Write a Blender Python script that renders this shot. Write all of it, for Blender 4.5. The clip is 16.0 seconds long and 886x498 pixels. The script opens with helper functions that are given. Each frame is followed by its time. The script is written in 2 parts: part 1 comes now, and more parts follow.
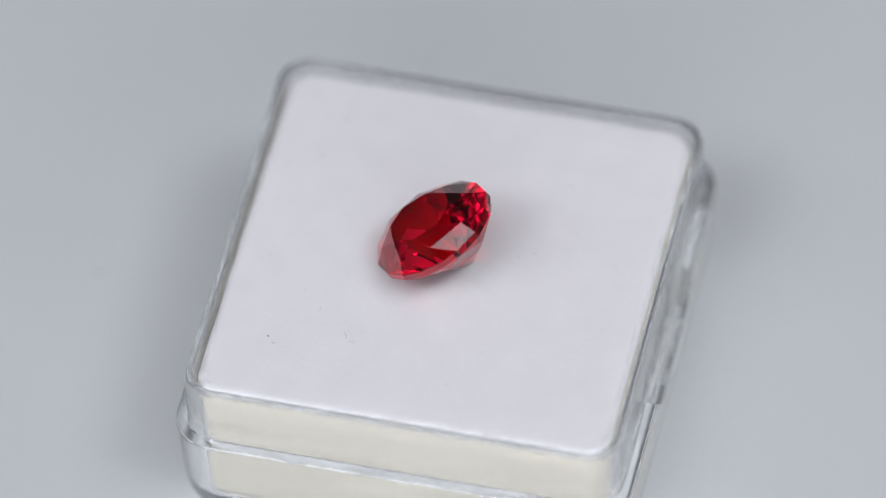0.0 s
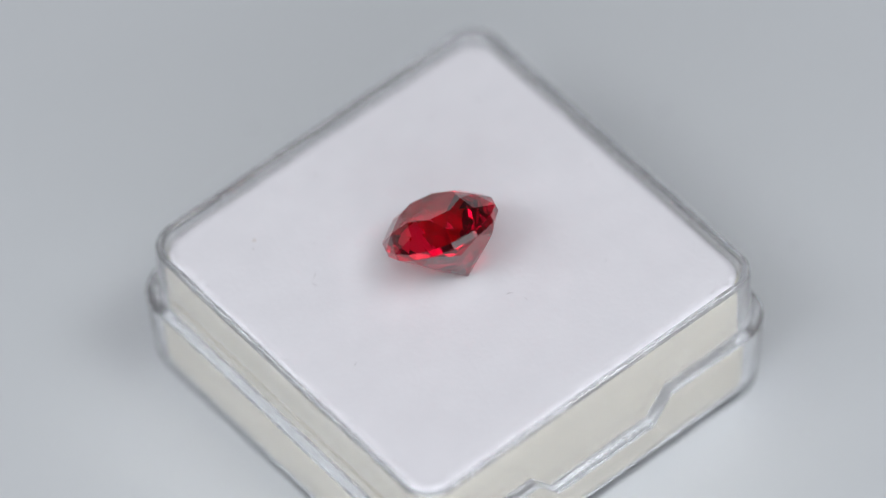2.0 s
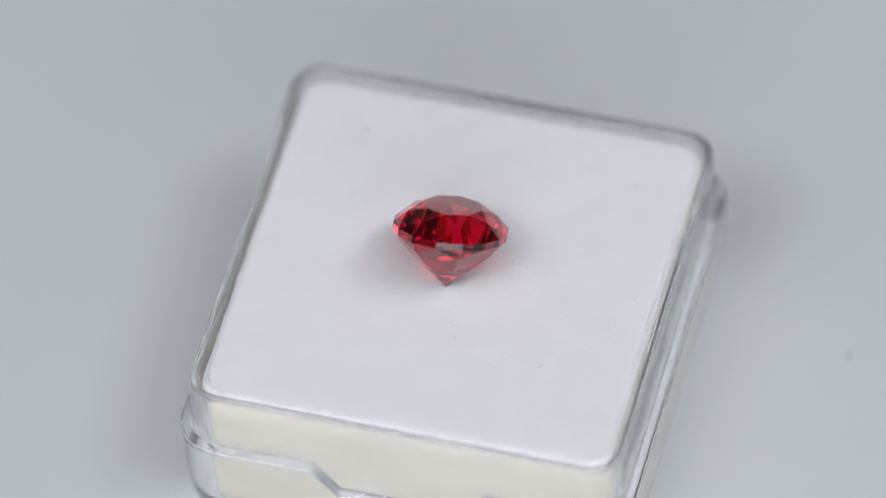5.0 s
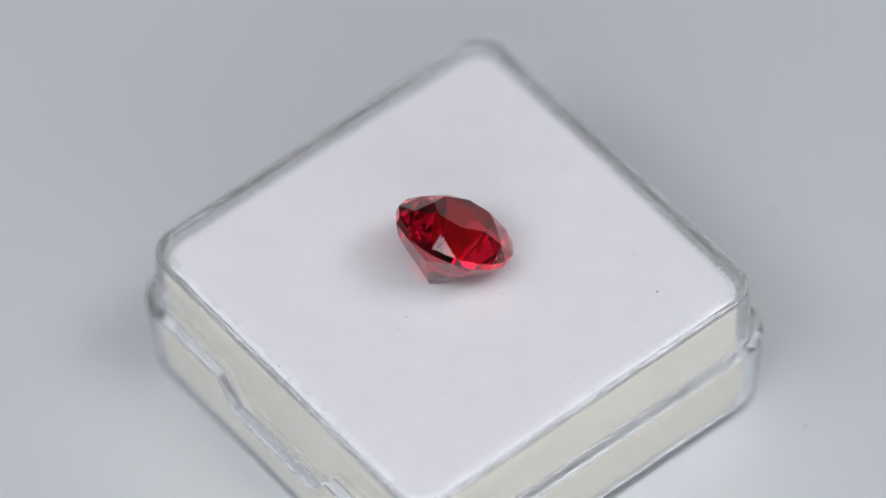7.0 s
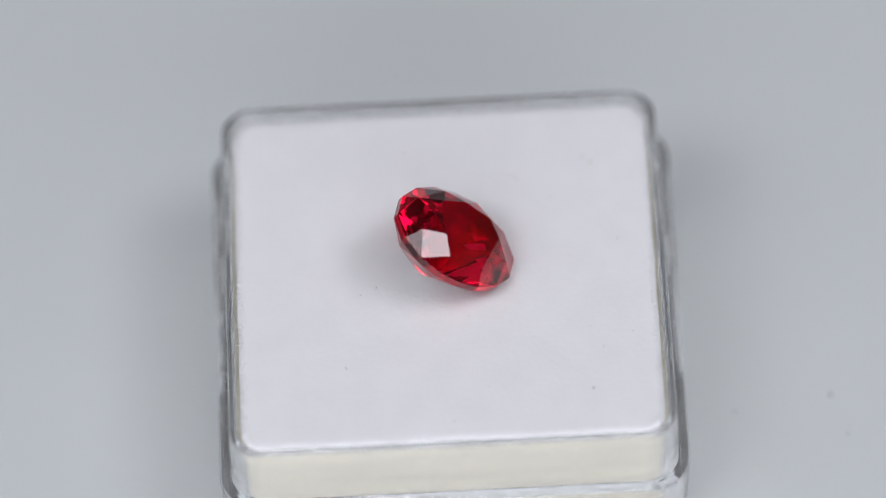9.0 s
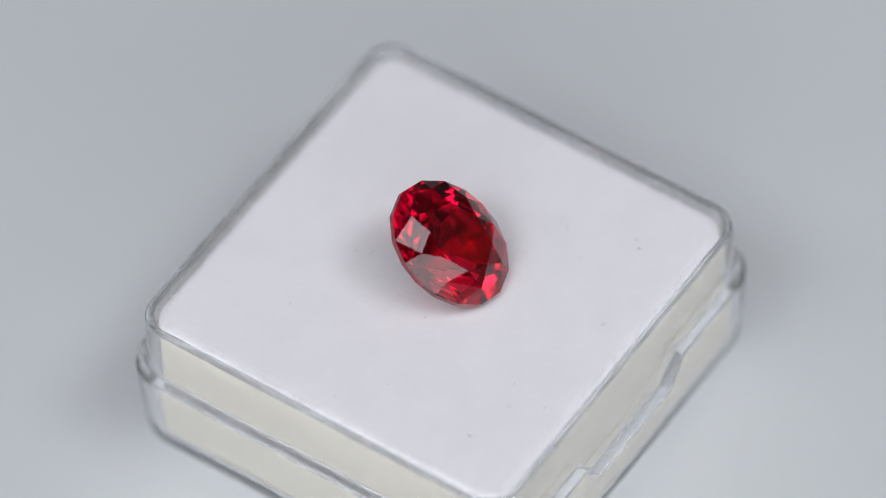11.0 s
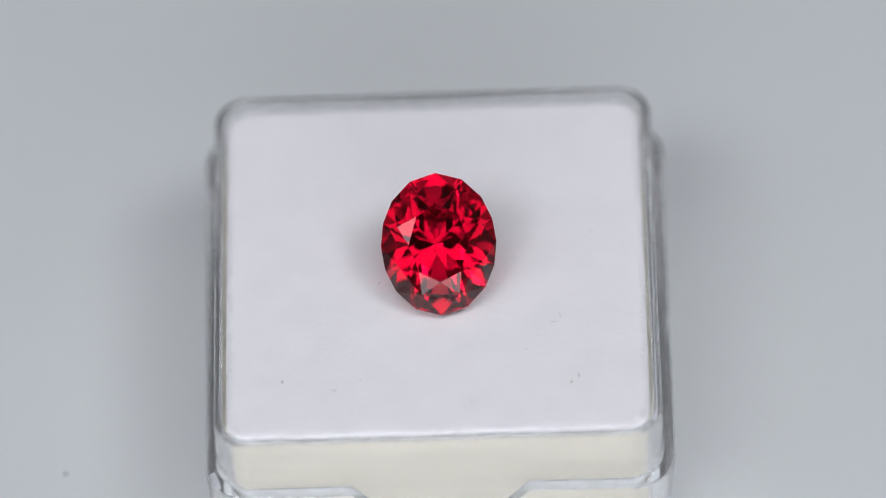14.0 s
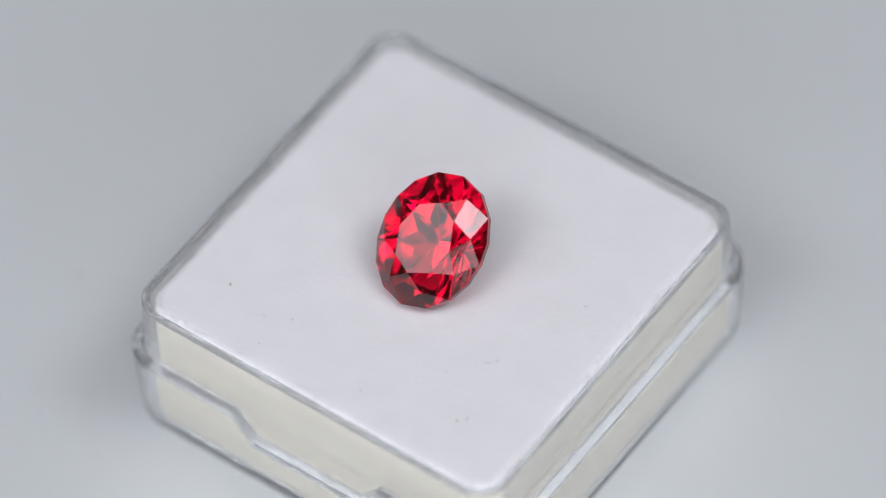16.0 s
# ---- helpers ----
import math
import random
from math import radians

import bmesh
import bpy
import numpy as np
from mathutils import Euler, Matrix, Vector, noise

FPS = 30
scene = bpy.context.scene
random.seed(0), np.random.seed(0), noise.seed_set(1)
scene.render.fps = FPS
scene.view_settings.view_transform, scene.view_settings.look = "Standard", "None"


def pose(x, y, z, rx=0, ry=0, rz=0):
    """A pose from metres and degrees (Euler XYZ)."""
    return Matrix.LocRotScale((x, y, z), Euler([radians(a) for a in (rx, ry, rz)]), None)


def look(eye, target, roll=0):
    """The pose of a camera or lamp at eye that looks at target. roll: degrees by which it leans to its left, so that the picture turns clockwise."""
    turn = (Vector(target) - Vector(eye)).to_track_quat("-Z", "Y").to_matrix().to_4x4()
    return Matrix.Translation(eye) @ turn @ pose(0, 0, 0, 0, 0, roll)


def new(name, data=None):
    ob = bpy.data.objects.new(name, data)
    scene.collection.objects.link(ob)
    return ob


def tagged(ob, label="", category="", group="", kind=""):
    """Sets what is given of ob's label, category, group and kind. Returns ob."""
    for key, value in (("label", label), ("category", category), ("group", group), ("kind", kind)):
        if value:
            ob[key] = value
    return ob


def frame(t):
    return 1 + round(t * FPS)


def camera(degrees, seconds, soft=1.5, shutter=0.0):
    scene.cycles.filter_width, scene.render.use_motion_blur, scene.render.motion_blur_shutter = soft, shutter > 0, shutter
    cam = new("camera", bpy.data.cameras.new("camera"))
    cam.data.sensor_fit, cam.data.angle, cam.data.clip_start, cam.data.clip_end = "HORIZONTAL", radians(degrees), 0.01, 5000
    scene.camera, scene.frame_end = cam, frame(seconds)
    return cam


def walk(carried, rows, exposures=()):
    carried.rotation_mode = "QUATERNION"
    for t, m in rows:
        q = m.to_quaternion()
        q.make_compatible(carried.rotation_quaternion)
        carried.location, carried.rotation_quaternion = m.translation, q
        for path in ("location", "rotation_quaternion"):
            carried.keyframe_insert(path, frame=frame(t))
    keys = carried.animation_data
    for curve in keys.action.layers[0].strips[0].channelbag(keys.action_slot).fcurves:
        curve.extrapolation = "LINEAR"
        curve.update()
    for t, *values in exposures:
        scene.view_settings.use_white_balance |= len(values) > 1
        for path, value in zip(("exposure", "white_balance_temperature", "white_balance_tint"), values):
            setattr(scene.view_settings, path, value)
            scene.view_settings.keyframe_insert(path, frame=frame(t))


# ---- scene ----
MM = 0.001
TOP = 0.0116                      # height of the pad's surface over the turntable
SPIN_START, SPIN_RATE = 74.467, 18.280   # degrees, degrees a second

# ---- camera ----
cam = camera(6.794, 16.0, soft=0.7)
cam.data.dof.use_dof = True
cam.data.dof.focus_distance = 0.4825
cam.data.dof.aperture_fstop = 12.0
cam_pose = pose(0.0, -0.300383, 0.381882 + TOP, 38.278, 1.818, -2.290)
walk(cam, [(0.0, cam_pose), (16.0, cam_pose)], exposures=[(0.0, 0.0), (16.0, 0.0)])

# light turns many times inside the cut stone before it leaves
scene.cycles.max_bounces, scene.cycles.glossy_bounces, scene.cycles.transmission_bounces = 24, 20, 24
scene.cycles.caustics_refractive, scene.cycles.caustics_reflective, scene.cycles.blur_glossy = True, True, 0.0

# ---- world and lamps ----
world = bpy.data.worlds.new("studio")
world.use_nodes = True
world.node_tree.nodes["Background"].inputs["Color"].default_value = (0.9, 0.95, 1.0, 1)
world.node_tree.nodes["Background"].inputs["Strength"].default_value = 0.25
scene.world = world


def polar(az, el, dist):
    a, e = radians(az), radians(el)
    return Vector((math.cos(a) * math.cos(e), math.sin(a) * math.cos(e), math.sin(e))) * dist + Vector((0, 0, TOP))


def softbox(name, az, el, dist, wide, tall, power, colour):
    data = bpy.data.lights.new(name, "AREA")
    data.shape, data.size, data.size_y = "RECTANGLE", wide, tall
    data.energy, data.color = power, colour
    ob = new(name, data)
    ob.matrix_world = look(polar(az, el, dist), (0, 0, TOP))
    return ob


LAMP = (0.93, 0.948, 1.008)
# the lamps stand in a wide ring round the lens, brightest on its upper left and upper right
softbox("softbox_lamp_left", -137, 51, 0.55, 0.18, 0.17, 0.59, LAMP)
softbox("softbox_lamp_side", -163, 43, 0.55, 0.15, 0.20, 0.22, LAMP)
softbox("softbox_lamp_right", -19, 56, 0.55, 0.23, 0.16, 0.77, LAMP)
softbox("softbox_lamp_top", -87, 75, 0.60, 0.52, 0.28, 1.27, LAMP)
softbox("softbox_lamp_front", -88, 21, 0.56, 0.80, 0.25, 1.28, LAMP)




# ---- materials ----
def material(name):
    m = bpy.data.materials.new(name)
    m.use_nodes = True
    n, l = m.node_tree.nodes, m.node_tree.links
    return m, n, l, n["Principled BSDF"]


def mottled(name, low, high, scale, rough, fine=0.0, fine_scale=4000.0, coarse=0.0, coarse_scale=400.0):
    """Plain surface with colour drifting between two values and relief at two scales, in object space."""
    m, n, l, b = material(name)
    co = n.new("ShaderNodeTexCoord")
    nz = n.new("ShaderNodeTexNoise")
    nz.inputs["Scale"].default_value, nz.inputs["Detail"].default_value = scale, 5.0
    l.new(co.outputs["Object"], nz.inputs["Vector"])
    mix = n.new("ShaderNodeMix")
    mix.data_type = "RGBA"
    mix.inputs[6].default_value, mix.inputs[7].default_value = (*low, 1), (*high, 1)
    l.new(nz.outputs["Fac"], mix.inputs[0])
    l.new(mix.outputs[2], b.inputs["Base Color"])
    b.inputs["Roughness"].default_value = rough
    last = None
    for power, sc in ((coarse, coarse_scale), (fine, fine_scale)):
        if power:
            t = n.new("ShaderNodeTexNoise")
            t.inputs["Scale"].default_value, t.inputs["Detail"].default_value = sc, 3.0
            l.new(co.outputs["Object"], t.inputs["Vector"])
            bump = n.new("ShaderNodeBump")
            bump.inputs["Strength"].default_value = 1.0
            bump.inputs["Distance"].default_value = power
            l.new(t.outputs["Fac"], bump.inputs["Height"])
            if last:
                l.new(last.outputs["Normal"], bump.inputs["Normal"])
            last = bump
    if last:
        l.new(last.outputs["Normal"], b.inputs["Normal"])
    return m, b


def clear(name, colour, ior, rough, scratch=0.0):
    m, n, l, b = material(name)
    b.inputs["Base Color"].default_value = (*colour, 1)
    b.inputs["Transmission Weight"].default_value = 1.0
    b.inputs["IOR"].default_value = ior
    b.inputs["Roughness"].default_value = rough
    if scratch:
        co = n.new("ShaderNodeTexCoord")
        nz = n.new("ShaderNodeTexNoise")
        nz.inputs["Scale"].default_value, nz.inputs["Detail"].default_value = 500.0, 4.0
        l.new(co.outputs["Object"], nz.inputs["Vector"])
        bump = n.new("ShaderNodeBump")
        bump.inputs["Distance"].default_value = scratch
        l.new(nz.outputs["Fac"], bump.inputs["Height"])
        l.new(bump.outputs["Normal"], b.inputs["Normal"])
        scuff = n.new("ShaderNodeTexNoise")
        scuff.inputs["Scale"].default_value, scuff.inputs["Detail"].default_value = 1400.0, 6.0
        l.new(co.outputs["Object"], scuff.inputs["Vector"])
        ramp = n.new("ShaderNodeMapRange")
        ramp.inputs["From Min"].default_value, ramp.inputs["From Max"].default_value = 0.45, 0.75
        ramp.inputs["To Min"].default_value, ramp.inputs["To Max"].default_value = rough, rough + 0.12
        l.new(scuff.outputs["Fac"], ramp.inputs["Value"])
        l.new(ramp.outputs["Result"], b.inputs["Roughness"])
    return m


felt_mat, _b = mottled("white_felt", (0.765, 0.755, 0.775), (0.835, 0.825, 0.842), 420.0, 0.95, 0.00003, 3000.0, 0.00004, 620.0)
_b.inputs["Sheen Weight"].default_value = 0.15
foam_mat, _b = mottled("cream_foam", (0.47, 0.44, 0.345), (0.70, 0.66, 0.53), 900.0, 0.9, 0.00007, 2500.0)
# sawn layers run level through the foam
_n, _l = foam_mat.node_tree.nodes, foam_mat.node_tree.links
_map = _n.new("ShaderNodeMapping")
_map.inputs["Scale"].default_value = (0.12, 0.12, 1.0)
_l.new(_n["Texture Coordinate"].outputs["Object"], _map.inputs["Vector"])
_l.new(_map.outputs["Vector"], _n["Noise Texture"].inputs["Vector"])
disc_mat, _b = mottled("white_acrylic", (0.60, 0.625, 0.632), (0.63, 0.655, 0.662), 60.0, 0.55)
table_mat, _b = mottled("table_laminate", (0.55, 0.55, 0.56), (0.62, 0.62, 0.63), 8.0, 0.5)
wall_mat, _b = mottled("grey_enclosure", (0.085, 0.085, 0.095), (0.11, 0.11, 0.12), 3.0, 0.9)
ruby_mat = clear("ruby", (0.50, 0.0006, 0.017), 1.765, 0.0)
# a trace of diffuse red put in for the stone's inner glow
ruby_mat.node_tree.nodes["Principled BSDF"].inputs["Transmission Weight"].default_value = 0.995
# the pavilion is less finely polished than the crown
ruby_back_mat = clear("ruby_pavilion", (0.50, 0.0006, 0.017), 1.765, 0.05)
plastic_mat = clear("clear_polystyrene", (0.95, 0.953, 0.965), 1.50, 0.03, 0.000004)
plastic_mat.node_tree.nodes["Principled BSDF"].inputs["Transmission Weight"].default_value = 0.90
flash_mat, _b = mottled("frosted_plastic", (0.55, 0.56, 0.58), (0.68, 0.69, 0.71), 2000.0, 0.4)
_b.inputs["Transmission Weight"].default_value = 0.55
lint_mat, _b = mottled("grey_lint", (0.19, 0.18, 0.18), (0.36, 0.34, 0.33), 3000.0, 0.9)
tan_mat, _b = mottled("tan_lint", (0.32, 0.22, 0.12), (0.45, 0.33, 0.2), 3000.0, 0.9)
scratch_mat, _b = mottled("scratch_grey", (0.22, 0.22, 0.23), (0.42, 0.42, 0.44), 2500.0, 0.6)
pale_mat, _b = mottled("pale_dust", (0.36, 0.36, 0.37), (0.46, 0.46, 0.47), 3000.0, 0.9)


# ---- mesh helpers ----
def mesh_object(name, verts, faces, mat, smooth=False):
    me = bpy.data.meshes.new(name)
    me.from_pydata(verts, [], faces)
    me.materials.append(mat)
    bm = bmesh.new()
    bm.from_mesh(me)
    bmesh.ops.recalc_face_normals(bm, faces=bm.faces)
    bm.to_mesh(me)
    bm.free()
    for p in me.polygons:
        p.use_smooth = smooth
    return new(name, me)


def part(name, verts, faces, mat, parent, label="", smooth=False):
    ob = mesh_object(name, verts, faces, mat, smooth)
    ob.parent = parent
    if label:
        tagged(ob, label)
    return ob


def slab(name, lo, hi, mat):
    (a, b, c), (d, e, f) = lo, hi
    v = [(x, y, z) for x in (a, d) for y in (b, e) for z in (c, f)]
    return mesh_object(name, v, [(0, 1, 3, 2), (4, 6, 7, 5), (0, 4, 5, 1), (2, 3, 7, 6), (0, 2, 6, 4), (1, 5, 7, 3)], mat)


NOTCH_OUT, NOTCH_IN, LIP, NOTCH_DROP = 5.7, 4.05, -4.3, 2.1
STOPS = [-11.6, -10, -8.5, -7, -NOTCH_OUT, -5.2, -4.6, -NOTCH_IN, -2.5, -1.2, 0, 1.2, 2.5, NOTCH_IN, 4.6, 5.2, NOTCH_OUT, 7, 8.5, 10, 11.6]


def outline(h, r, arc=20):
    """Round-cornered square of half-width h, anticlockwise: (x, y, side, along)."""
    pts = []
    for side in range(4):
        a = side * math.pi / 2
        c, s = math.cos(a), math.sin(a)
        for u in STOPS:
            pts.append((c * u + s * h, s * u - c * h, side, u))
        k = h - r
        for i in range(arc + 1):
            g = -math.pi / 2 + (i + 0.0) / arc * math.pi / 2
            x, y = k + r * math.cos(g), -k + r * math.sin(g)
            if i == 0 and k <= 11.6:
                continue
            pts.append((c * x - s * y, s * x + c * y, side, None))
    return pts


def loft(rings, cap_first, cap_last):
    verts, faces, n = [], [], len(rings[0])
    for ring in rings:
        verts += ring
    for i in range(len(rings) - 1):
        for j in range(n):
            k = (j + 1) % n
            faces.append((i * n + j, i * n + k, (i + 1) * n + k, (i + 1) * n + j))
    if cap_first:
        faces.append(tuple(range(n - 1, -1, -1)))
    if cap_last:
        faces.append(tuple(range((len(rings) - 1) * n, len(rings) * n)))
    return verts, faces


def thread(name, pts, thick, mat):
    """A thin bent fibre: a four-sided tube through a few points, in mm."""
    rings = []
    for i, p in enumerate(pts):
        q = Vector(pts[min(i + 1, len(pts) - 1)]) - Vector(pts[max(i - 1, 0)])
        sd = Vector((-q.y, q.x, 0)).normalized()
        w = thick * 0.55 * (0.55 if i in (0, len(pts) - 1) else 1.0)
        c = Vector(p)
        rings.append([tuple((c + sd * w * x + Vector((0, 0, w * z))) * MM) for x, z in ((-1, 0), (0, -1), (1, 0), (0, 1))])
    return mesh_object(name, *loft(rings, True, True), mat)


# ---- setting ----
disc_z = 0.0
table_z = -0.022
tabletop = tagged(slab("tabletop", (-0.62, -0.62, table_z - 0.03), (0.62, 0.62, table_z), table_mat), "pale grey laminate table top under the turntable", "table top", kind="structure")
# unseen walls and ceiling, added and kept dark so the stone mirrors little
for nm, lo, hi in (("wall_north", (-0.65, 0.62, -0.052), (0.65, 0.65, 0.75)), ("wall_south", (-0.65, -0.65, -0.052), (0.65, -0.62, 0.75)),
                   ("wall_east", (0.62, -0.62, -0.052), (0.65, 0.62, 0.75)), ("wall_west", (-0.65, -0.62, -0.052), (-0.62, 0.62, 0.75)),
                   ("ceiling", (-0.65, -0.65, 0.75), (0.65, 0.65, 0.78))):
    tagged(slab(nm, lo, hi, wall_mat), "plain grey unseen side enclosing the set", nm.split("_")[0], kind="structure")


# ---- turntable ----
def turntable():
    thing = tagged(new("turntable"), "round white acrylic turntable turning slowly under the box", "turntable")
    rings = []
    for r, z in ((0.098, -0.012), (0.1, -0.0105), (0.1, -0.0015), (0.0985, 0.0)):
        rings.append([(r * math.cos(i * math.tau / 96), r * math.sin(i * math.tau / 96), z) for i in range(96)])
    part("platter", *loft(rings, True, True), disc_mat, thing)
    rings = []
    for r, z in ((0.07, table_z), (0.07, -0.013), (0.066, -0.012)):
        rings.append([(r * math.cos(i * math.tau / 64), r * math.sin(i * math.tau / 64), z) for i in range(64)])
    part("base", *loft(rings, True, True), table_mat, thing)
    return thing


# ---- box and pad ----
BOX_X, BOX_Y = 0.63, 0.03


def lip_height(side, u):
    if side in (0, 2) and u is not None:
        f = min(1.0, max(0.0, (NOTCH_OUT - abs(u)) / (NOTCH_OUT - NOTCH_IN)))
        return LIP - NOTCH_DROP * f
    return LIP


def gem_box():
    thing = tagged(new("gem_box"), "square clear plastic gem box base with stepped rim and finger notches", "display box")
    # half-width, corner radius, height, share of the lip's own drop
    profile = [(13.6, 1.4, -11.6, 0), (14.2, 1.9, -11.5, 0), (14.6, 2.2, -11.15, 0), (14.78, 2.4, -10.5, 0), (14.86, 2.5, -9.6, 0),
               (15.20, 2.8, -0.20, 1), (15.17, 2.77, -0.05, 1), (15.09, 2.65, 0.0, 1), (14.52, 2.2, 0.0, 1), (14.46, 2.15, 0.05, 1),
               (14.43, 2.12, 0.25, 1), (14.36, 2.1, 0.12, 0), (14.33, 2.08, 0.29, 0), (14.27, 2.03, 0.38, 0), (14.18, 1.95, 0.42, 0), (14.03, 1.85, 0.42, 0), (13.92, 1.77, 0.36, 0),
               (13.85, 1.71, 0.24, 0), (13.82, 1.68, 0.07, 0), (13.66, 1.55, -10.1, 0), (13.5, 1.45, -10.45, 0), (13.2, 1.3, -10.6, 0)]
    rings = []
    for h, r, z, on_lip in profile:
        rings.append([((x + BOX_X) * MM, (y + BOX_Y) * MM, (z + (lip_height(sd, u) if on_lip else 0)) * MM + TOP) for x, y, sd, u in outline(h, r)])
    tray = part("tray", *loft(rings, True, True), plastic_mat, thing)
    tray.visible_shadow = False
    # long scratches on the rim
    for x, y0, y1, w in ((-13.36, -3.2, -8.6, 0.014), (-13.50, -1.0, -5.6, 0.010), (14.66, 2.5, -7.6, 0.014), (14.78, -1.0, -6.0, 0.010), (14.72, 4.5, 0.2, 0.010)):
        rr = random.Random(int(abs(y0 * 10)) + 3)
        pts = [(x + rr.uniform(-0.03, 0.03), y0 + (y1 - y0) * i / 14, 0.425) for i in range(15)]
        scratch = thread("scratch", pts, w, scratch_mat)
        scratch.parent = thing
        scratch.location = (0, 0, TOP)
        tagged(scratch, "fine dark scratch along the rim")
    # scraped, splintered plastic in one finger notch
    rng = random.Random(8)
    verts, faces = [], []
    for i in range(130):
        c = Vector((rng.uniform(-2.6, 3.4) + BOX_X, -14.86 + rng.uniform(-0.2, 0.16) + BOX_Y, LIP - NOTCH_DROP + rng.uniform(0.0, 0.06)))
        n0 = len(verts)
        w = rng.uniform(0.03, 0.11)
        for k in range(3):
            g = rng.uniform(0, math.tau)
            verts.append(tuple((c + Vector((math.cos(g) * w * 1.6, math.sin(g) * w * 0.8, rng.uniform(-0.02, 0.04)))) * MM + Vector((0, 0, TOP))))
        verts.append(tuple((c + Vector((0, 0, w * 0.8))) * MM + Vector((0, 0, TOP))))
        faces += [(n0, n0 + 2, n0 + 1), (n0, n0 + 1, n0 + 3), (n0 + 1, n0 + 2, n0 + 3), (n0 + 2, n0, n0 + 3)]
    tagged(part("splinters", verts, faces, flash_mat, thing, "glinting scraped plastic splinters in the notch"), kind="stuff")
    # moulding flash left at one corner of the lip
    rng = random.Random(4)
    verts, faces = [], []
    for i in range(19):
        f = i / 18
        cx, cy = 14.30 + 0.45 * f + BOX_X, 14.30 - 1.3 * f + BOX_Y
        w = 0.02 + 0.06 * math.sin(f * 3.0) + rng.uniform(-0.01, 0.03)
        out = 0.05 + rng.uniform(0, 0.42) * (1 if i % 2 else 0.25)
        lift = rng.uniform(-0.06, 0.14)
        for dx, dz in ((-0.25, -w), (out, -w * 0.4 + lift), (out, w * 0.3 + lift), (-0.25, w)):
            verts.append(((cx + dx * 0.8) * MM, (cy + dx * 0.5) * MM, (LIP - 0.20 + dz) * MM + TOP))
    for i in range(18):
        for j in range(4):
            faces.append((i * 4 + j, i * 4 + (j + 1) % 4, i * 4 + 4 + (j + 1) % 4, i * 4 + 4 + j))
    faces += [(3, 2, 1, 0), (72, 73, 74, 75)]
    part("mould_flash", verts, faces, flash_mat, thing, "ragged whitish scrap of moulding flash")
    return thing


def pad():
    thing = tagged(new("foam_pad"), "square cream foam pad with white felt top, filling the box", "foam pad")

    def ring(h, r, z, ragged=0.0, lump=0.0):
        out = []
        for x, y, sd, u in outline(h, r):
            d = ragged * (noise.noise(Vector((x * 1.9, y * 1.9, 3.0))) + 0.6 * noise.noise(Vector((x * 6.0, y * 6.0, 9.0))))
            k = 1 + d / h
            zz = z + lump * noise.noise(Vector((x * 0.35, y * 0.35, 1.0))) + 0.4 * lump * noise.noise(Vector((x * 1.4, y * 1.4, 5.0)))
            out.append(((x * k + BOX_X) * MM, (y * k + BOX_Y) * MM, zz * MM + TOP))
        return out
    rings = [ring(13.3, 1.4, -10.5), ring(13.52, 1.5, -9.6, 0.03), ring(13.56, 1.55, -5.5, 0.03), ring(13.64, 1.6, -2.0, 0.03), ring(13.64, 1.65, -0.6, 0.03), ring(13.42, 1.6, -0.32, 0.04)]
    part("foam", *loft(rings, True, True), foam_mat, thing, "cream open-cell foam block", True)
    rings = [ring(13.45, 1.65, -0.50, 0.04), ring(13.62, 1.72, -0.42, 0.05), ring(13.56, 1.70, -0.26, 0.10, 0.02), ring(13.38, 1.62, -0.10, 0.14, 0.03), ring(13.20, 1.54, -0.02, 0.14, 0.04), ring(13.0, 1.36, 0.0, 0.08, 0.05)]
    for s in (0.93, 0.86, 0.78, 0.7, 0.6, 0.5, 0.4, 0.3, 0.2, 0.1, 0.04):
        base = outline(13.0, 1.36)
        rings.append([((x * s + BOX_X) * MM, (y * s + BOX_Y) * MM, (0.05 * noise.noise(Vector((x * s * 0.35, y * s * 0.35, 1.0))) + 0.02 * noise.noise(Vector((x * s * 1.4, y * s * 1.4, 5.0)))) * MM + TOP) for x, y, sd, u in base])
    part("felt_top", *loft(rings, True, True), felt_mat, thing, "soft white felt surface", True)
    # loose fibres along the felt's cut edge
    rng = random.Random(21)
    corners = [p for p in outline(13.3, 1.6) if p[3] is None]
    verts, faces = [], []
    for i in range(2600):
        if i % 6 == 0:
            x, y, sd, u = rng.choice(corners)
        else:
            a, u = rng.randrange(4) * math.pi / 2, rng.uniform(-11.7, 11.7)
            x, y = math.cos(a) * u + math.sin(a) * 13.3, math.sin(a) * u - math.cos(a) * 13.3
        base = Vector((x, y, 0)) * rng.uniform(0.985, 1.004) + Vector((0, 0, rng.uniform(-0.25, 0.0)))
        out = Vector((x, y, 0)).normalized()
        tip = base + (out * rng.uniform(0.05, 0.3) + Vector((rng.uniform(-0.3, 0.3), rng.uniform(-0.3, 0.3), rng.uniform(0.0, 0.16))))
        mid = (base + tip) / 2 + Vector((rng.uniform(-0.06, 0.06), rng.uniform(-0.06, 0.06), 0.04))
        n0 = len(verts)
        for p, w in ((base, 0.014), (mid, 0.012), (tip, 0.005)):
            for k in range(3):
                g = k * math.tau / 3
                verts.append(((p.x + w * math.cos(g) + BOX_X) * MM, (p.y + w * math.sin(g) + BOX_Y) * MM, (p.z + w * (k - 1)) * MM + TOP))
        for r in (0, 3):
            for k in range(3):
                faces.append((n0 + r + k, n0 + r + (k + 1) % 3, n0 + r + 3 + (k + 1) % 3, n0 + r + 3 + k))
        faces += [(n0 + 2, n0 + 1, n0), (n0 + 6, n0 + 7, n0 + 8)]
    fuzz = part("edge_fuzz", verts, faces, felt_mat, thing, "loose white fibres along the cut edge")
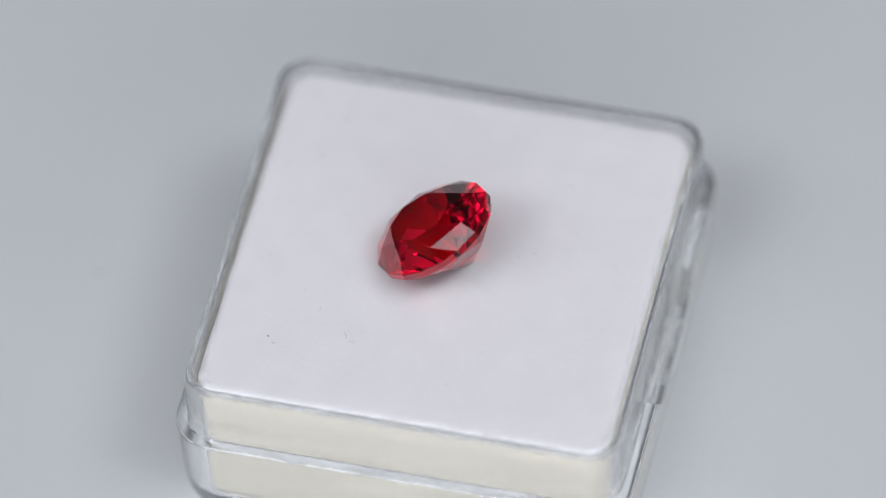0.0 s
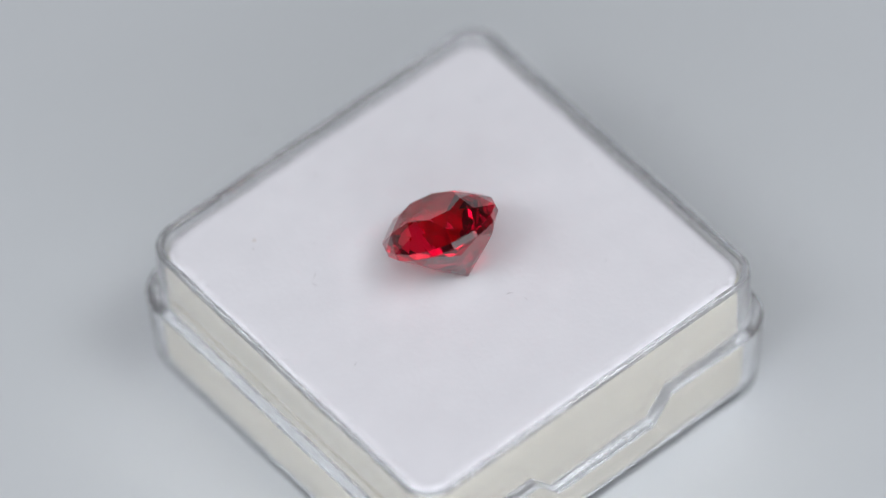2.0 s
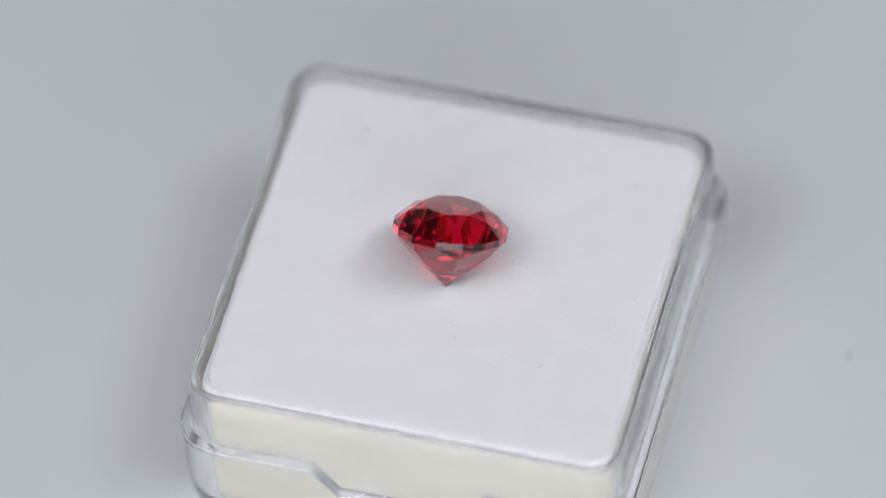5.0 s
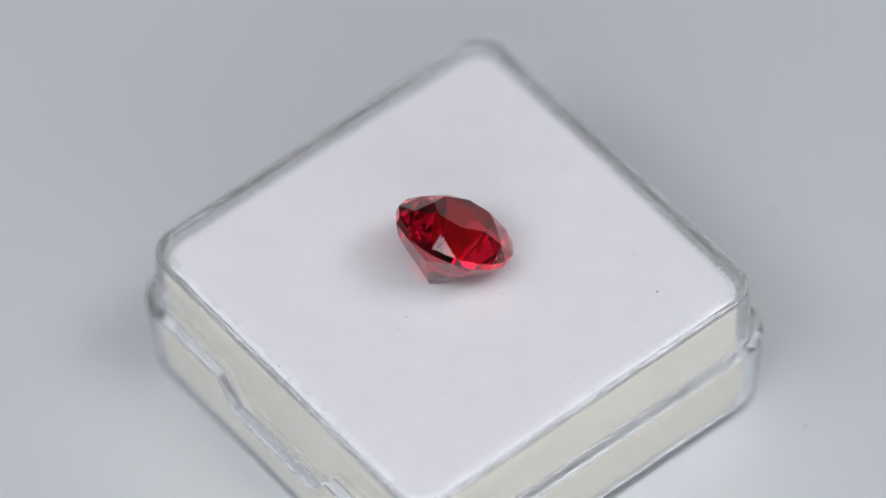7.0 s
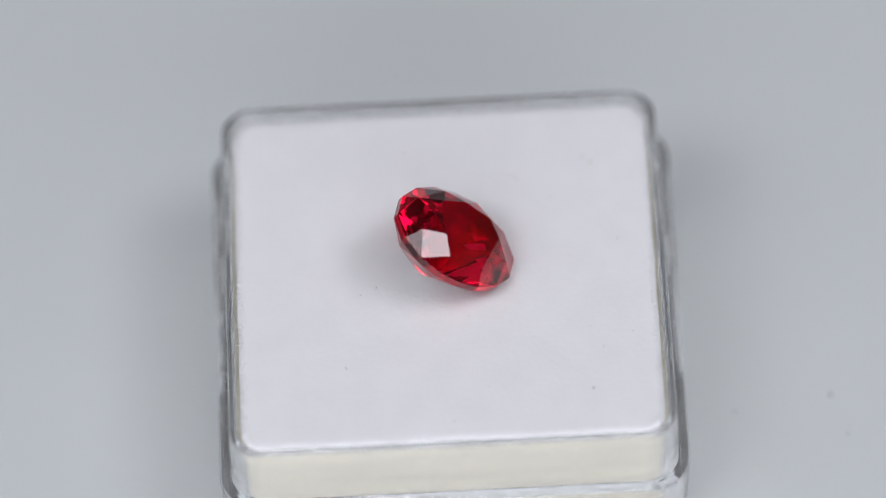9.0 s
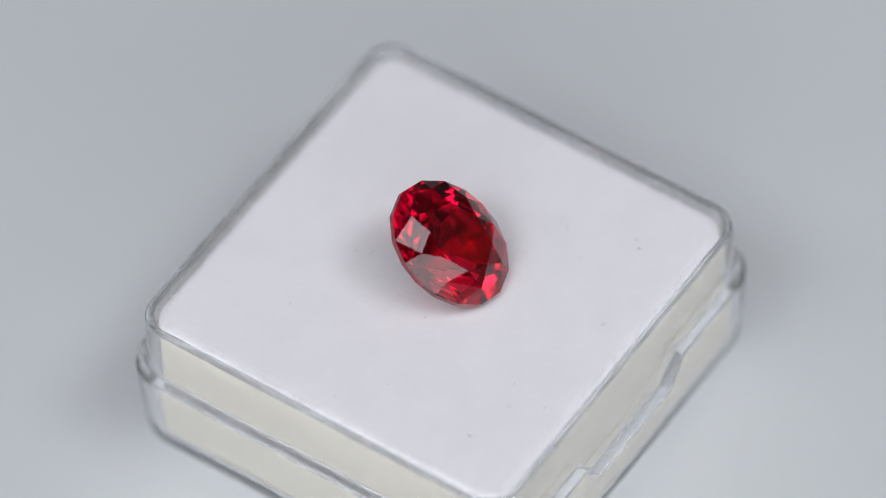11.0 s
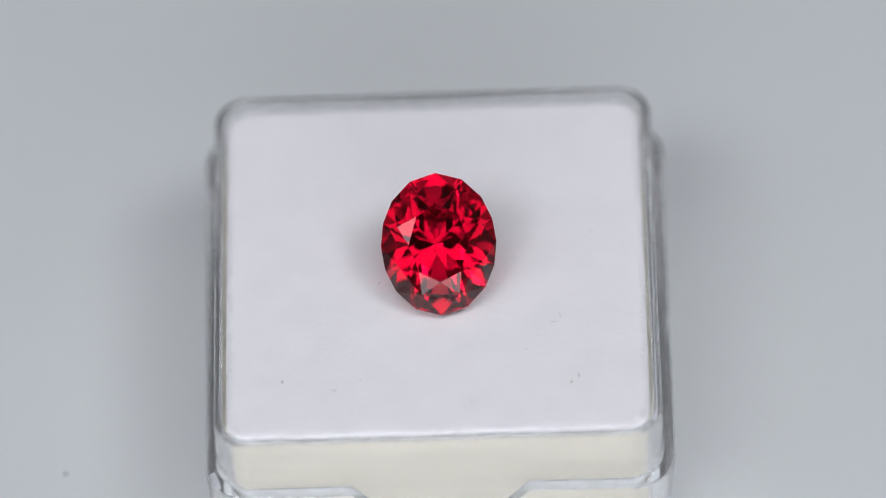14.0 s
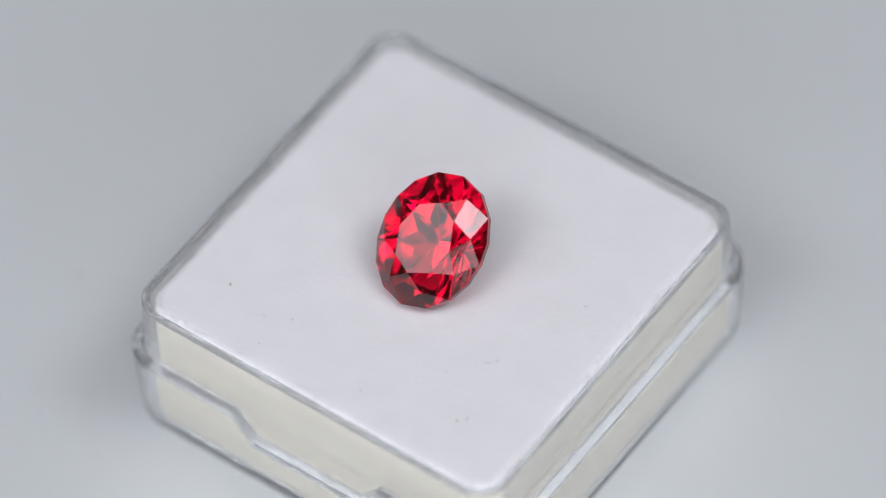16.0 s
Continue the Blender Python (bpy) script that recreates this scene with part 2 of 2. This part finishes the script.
    tagged(fuzz, kind="stuff")
    return thing


# ---- gemstone ----
GEM_A, GEM_B, CROWN, PAVILION, TABLE_R, STAR_R = 3.740, 4.610, 1.651, 3.832, 0.536, 0.785
GIRDLE_TOP, GIRDLE_FOOT = 0.32, -0.14
# the cutter's small unevenness, facet by facet round the stone
TABLE_WANDER = (0.012, 0.023, -0.017, 0.006, 0.023, -0.007, -0.033, -0.013)
STAR_WANDER = (-0.003, 0.006, -0.01, 0.051, 0.001, -0.047, -0.006, 0.003)


def gem_point(deg, k, z, even=0.064):
    an = radians(deg)
    u = math.atan2(math.sin(an) * GEM_A, math.cos(an) * GEM_B)
    u += math.tau * round((an - u) / math.tau)
    u = (1 - even) * u + even * an
    return Vector((k * GEM_A * math.cos(u), k * GEM_B * math.sin(u), z))


def meet(p1, n1, p2, n2, z):
    """The point at height z on both planes."""
    a, b, c, d = n1.x, n1.y, n2.x, n2.y
    e, f = n1.dot(p1) - n1.z * z, n2.dot(p2) - n2.z * z
    det = a * d - b * c
    return Vector(((e * d - b * f) / det, (a * f - e * c) / det, z))


def oval_gem():
    up, dn = GIRDLE_TOP, GIRDLE_FOOT
    g = [gem_point(-90 + 22.5 * j, 1.0, 0) for j in range(16)]
    gu = [Vector((p.x, p.y, up)) for p in g]
    gd = [Vector((p.x, p.y, dn)) for p in g]
    t = [gem_point(-90 + 45 * k, TABLE_R * (1 + TABLE_WANDER[k]), CROWN, 1.398) for k in range(8)]
    culet = Vector((-0.20, 0.065, -PAVILION))
    deep = Vector((culet.x, culet.y, -PAVILION * 1.06))
    pav_n = [(g[(2 * k + 1) % 16] - g[2 * k - 1]).cross(deep - gd[2 * k]).normalized() for k in range(8)]
    zb, zc = dn - (PAVILION + dn) * 0.20, dn - (PAVILION + dn) * 0.42
    a = [gem_point(-67.5 + 45 * k, STAR_R * (1 + STAR_WANDER[k]), CROWN * 0.69, 0.534) for k in range(8)]
    b = [meet(gd[2 * k], pav_n[k], gd[(2 * k + 2) % 16], pav_n[(k + 1) % 8], zb) for k in range(8)]
    c = [meet(gd[2 * k], pav_n[k], gd[(2 * k + 2) % 16], pav_n[(k + 1) % 8], zc) for k in range(8)]
    p = [gd[2 * k].lerp(deep, 0.66 / 1.06) for k in range(8)]
    verts = gu + gd + t + a + b + [culet] + c + p
    U, D, T, A, B, C, E, P = 0, 16, 32, 40, 48, 56, 57, 65
    thing = tagged(new("gemstone"), "oval brilliant-cut red ruby lying tilted on white felt", "gemstone")
    crown, pavilion, girdle = [], [], []
    for k in range(8):
        k1, k0, g0, g1, g2 = (k + 1) % 8, (k - 1) % 8, 2 * k, 2 * k + 1, (2 * k + 2) % 16
        crown += [(T + k, A + k, T + k1), (T + k, A + k0, A + k), (A + k0, U + g0, A + k), (A + k, U + g0, U + g1), (A + k, U + g1, U + g2)]
        pavilion += [(E + k0, P + k, E + k, B + k, D + g0, B + k0), (C, E + k, P + k), (C, P + k, E + k0), (B + k, D + g1, D + g0), (B + k, D + g2, D + g1)]
    for j in range(16):
        girdle.append((U + j, D + j, D + (j + 1) % 16, U + (j + 1) % 16))
    for name, faces, label in (("table_facet", [tuple(T + k for k in range(8))], "flat polished top facet"), ("crown", crown, "faceted crown"),
                               ("girdle", girdle, "narrow faceted girdle"), ("pavilion", pavilion, "deep pointed pavilion")):
        outward = []
        for f in faces:
            n = (verts[f[1]] - verts[f[0]]).cross(verts[f[2]] - verts[f[0]])
            outward.append(f if n.dot(verts[f[0]] - Vector((0, 0, -0.5))) > 0 else tuple(reversed(f)))
        used = sorted({i for f in outward for i in f})
        at = {v: i for i, v in enumerate(used)}
        me = bpy.data.meshes.new(name)
        me.from_pydata([tuple(verts[i] * MM) for i in used], [], [tuple(at[i] for i in f) for f in outward])
        me.materials.append(ruby_back_mat if name == "pavilion" else ruby_mat)
        ob = new(name, me)
        ob.parent = thing
        tagged(ob, label)
    return thing


GEM_POSE = Matrix(((-0.99985, 0.01645, -0.00554, 0.307 * MM), (-0.01648, -0.79948, 0.60047, 0.6356 * MM),
                   (0.00545, 0.60047, 0.79963, 3.042 * MM + TOP), (0, 0, 0, 1)))


# ---- lint and dust ----
def crumb(name, size, rng, mat):
    """A small uneven grain, in mm."""
    bm = bmesh.new()
    bmesh.ops.create_icosphere(bm, subdivisions=1, radius=size * 0.8 * MM)
    for v in bm.verts:
        v.co *= rng.uniform(0.6, 1.25)
        v.co.z *= 0.6
    me = bpy.data.meshes.new(name)
    bm.to_mesh(me)
    bm.free()
    me.materials.append(mat)
    return new(name, me)


def curl(rng, length, bend):
    a, pts, p = rng.uniform(0, math.tau), [], Vector((0, 0, 0))
    for i in range(6):
        pts.append((p.x, p.y, 0.02 + 0.02 * (i % 2)))
        a += bend * rng.uniform(0.3, 1.0) / 5
        p = p + Vector((math.cos(a), math.sin(a), 0)) * length * 0.6 / 5
    return pts


moving = []


def carry(ob, m=None):
    """Puts a thing on the turntable; it is keyed at the end."""
    moving.append((ob, m or Matrix()))
    return ob


carry(turntable())
carry(gem_box())
carry(pad())
carry(oval_gem(), GEM_POSE)

rng = random.Random(11)
# x, y in mm on the felt, size in mm, kind
GRAINS = [(-8.0, 9.85, 0.10, "tan"), (10.6, 9.15, 0.10, "grey"), (4.25, 1.35, 0.055, "grey"), (12.7, 0.1, 0.05, "grey"),
          (5.55, 9.2, 0.05, "grey"), (6.16, 11.95, 0.06, "grey"), (9.43, 4.17, 0.045, "grey"), (-3.83, 8.46, 0.05, "grey"), (10.04, 2.4, 0.04, "grey")]
for x, y, s, k in GRAINS:
    ob = tagged(crumb("lint_speck", s, rng, tan_mat if k == "tan" else lint_mat), ("tan" if k == "tan" else "dark grey") + " dust speck on the white felt", "dust speck", "specks on the felt")
    carry(ob, pose(x * MM, y * MM, TOP + s * 0.4 * MM))
# x, y, length, bend, thickness
THREADS = [(-7.2, 4.9, 0.9, 2.6, 0.018), (-9.7, -2.4, 0.5, 1.5, 0.016), (1.8, -4.7, 0.7, 2.8, 0.02), (-8.5, 9.5, 0.45, 1.0, 0.035),
           (7.1, 10.05, 0.6, 1.2, 0.022), (-1.4, 11.3, 0.4, 1.2, 0.02), (-7.4, 4.65, 0.7, 1.8, 0.02), (7.9, -6.7, 0.6, 2.0, 0.018), (2.1, -5.7, 0.5, 2.5, 0.02),
           (-5.3, 7.1, 0.35, 1.0, 0.016)]
for x, y, ln, bd, th in THREADS:
    ob = tagged(thread("lint_fibre", curl(rng, ln, bd), th, lint_mat), "thin curled grey fibre on the white felt", "lint fibre", "fibres on the felt")
    carry(ob, pose(x * MM, y * MM, TOP + 0.01 * MM))
# a hair and two specks on the lip of the box
hair = thread("hair", [(10.7, -14.86, 0.03), (11.1, -14.93, 0.05), (11.5, -14.90, 0.03), (11.8, -14.83, 0.06), (12.1, -14.70, 0.10)], 0.022, lint_mat)
carry(tagged(hair, "short dark hair caught on the clear box lip", "hair"), pose(0, 0, TOP + LIP * MM))
for x, y, s in ((-6.15, 14.95, 0.07), (-13.9, 8.0, 0.05)):
    ob = tagged(crumb("lip_speck", s, rng, lint_mat), "dark speck stuck on the clear box lip", "dust speck", "specks on the box")
    carry(ob, pose(x * MM if y > 10 else -14.3 * MM, y * MM, TOP + (LIP + s * 0.5) * MM))
# dirt on the clear wall above the lip
for x, y, z, s in ((-14.40, 4.2, -2.4, 0.06), (-14.42, -6.0, -3.2, 0.05), (-9.4, 14.40, -2.6, 0.05), (4.1, -14.40, -2.0, 0.05), (-14.40, 9.6, -3.0, 0.04)):
    ob = tagged(crumb("wall_speck", s, rng, lint_mat), "tiny dark speck stuck on the clear box wall", "dust speck", "specks on the box")
    carry(ob, pose((x + BOX_X) * MM, (y + BOX_Y) * MM, TOP + z * MM))
# grains on the platter
for x, y, s in ((18.55, 15.1, 0.16), (25.4, 7.4, 0.22), (4.4, 18.6, 0.15), (3.4, 25.0, 0.2), (6.7, 25.9, 0.15), (24.2, -7.1, 0.14), (20.5, 18.0, 0.1)):
    ob = tagged(crumb("dust_grain", s, rng, pale_mat), "pale grey dust grain on the turntable", "dust grain", "grains on the turntable")
    carry(ob, pose(x * MM, y * MM, s * 0.45 * MM))


def motions():
    for ob, m in moving:
        rows = []
        for i in range(33):
            t = i * 0.5
            rows.append((t, pose(0, 0, 0, 0, 0, SPIN_START - SPIN_RATE * t) @ m))
        walk(ob, rows)


motions()
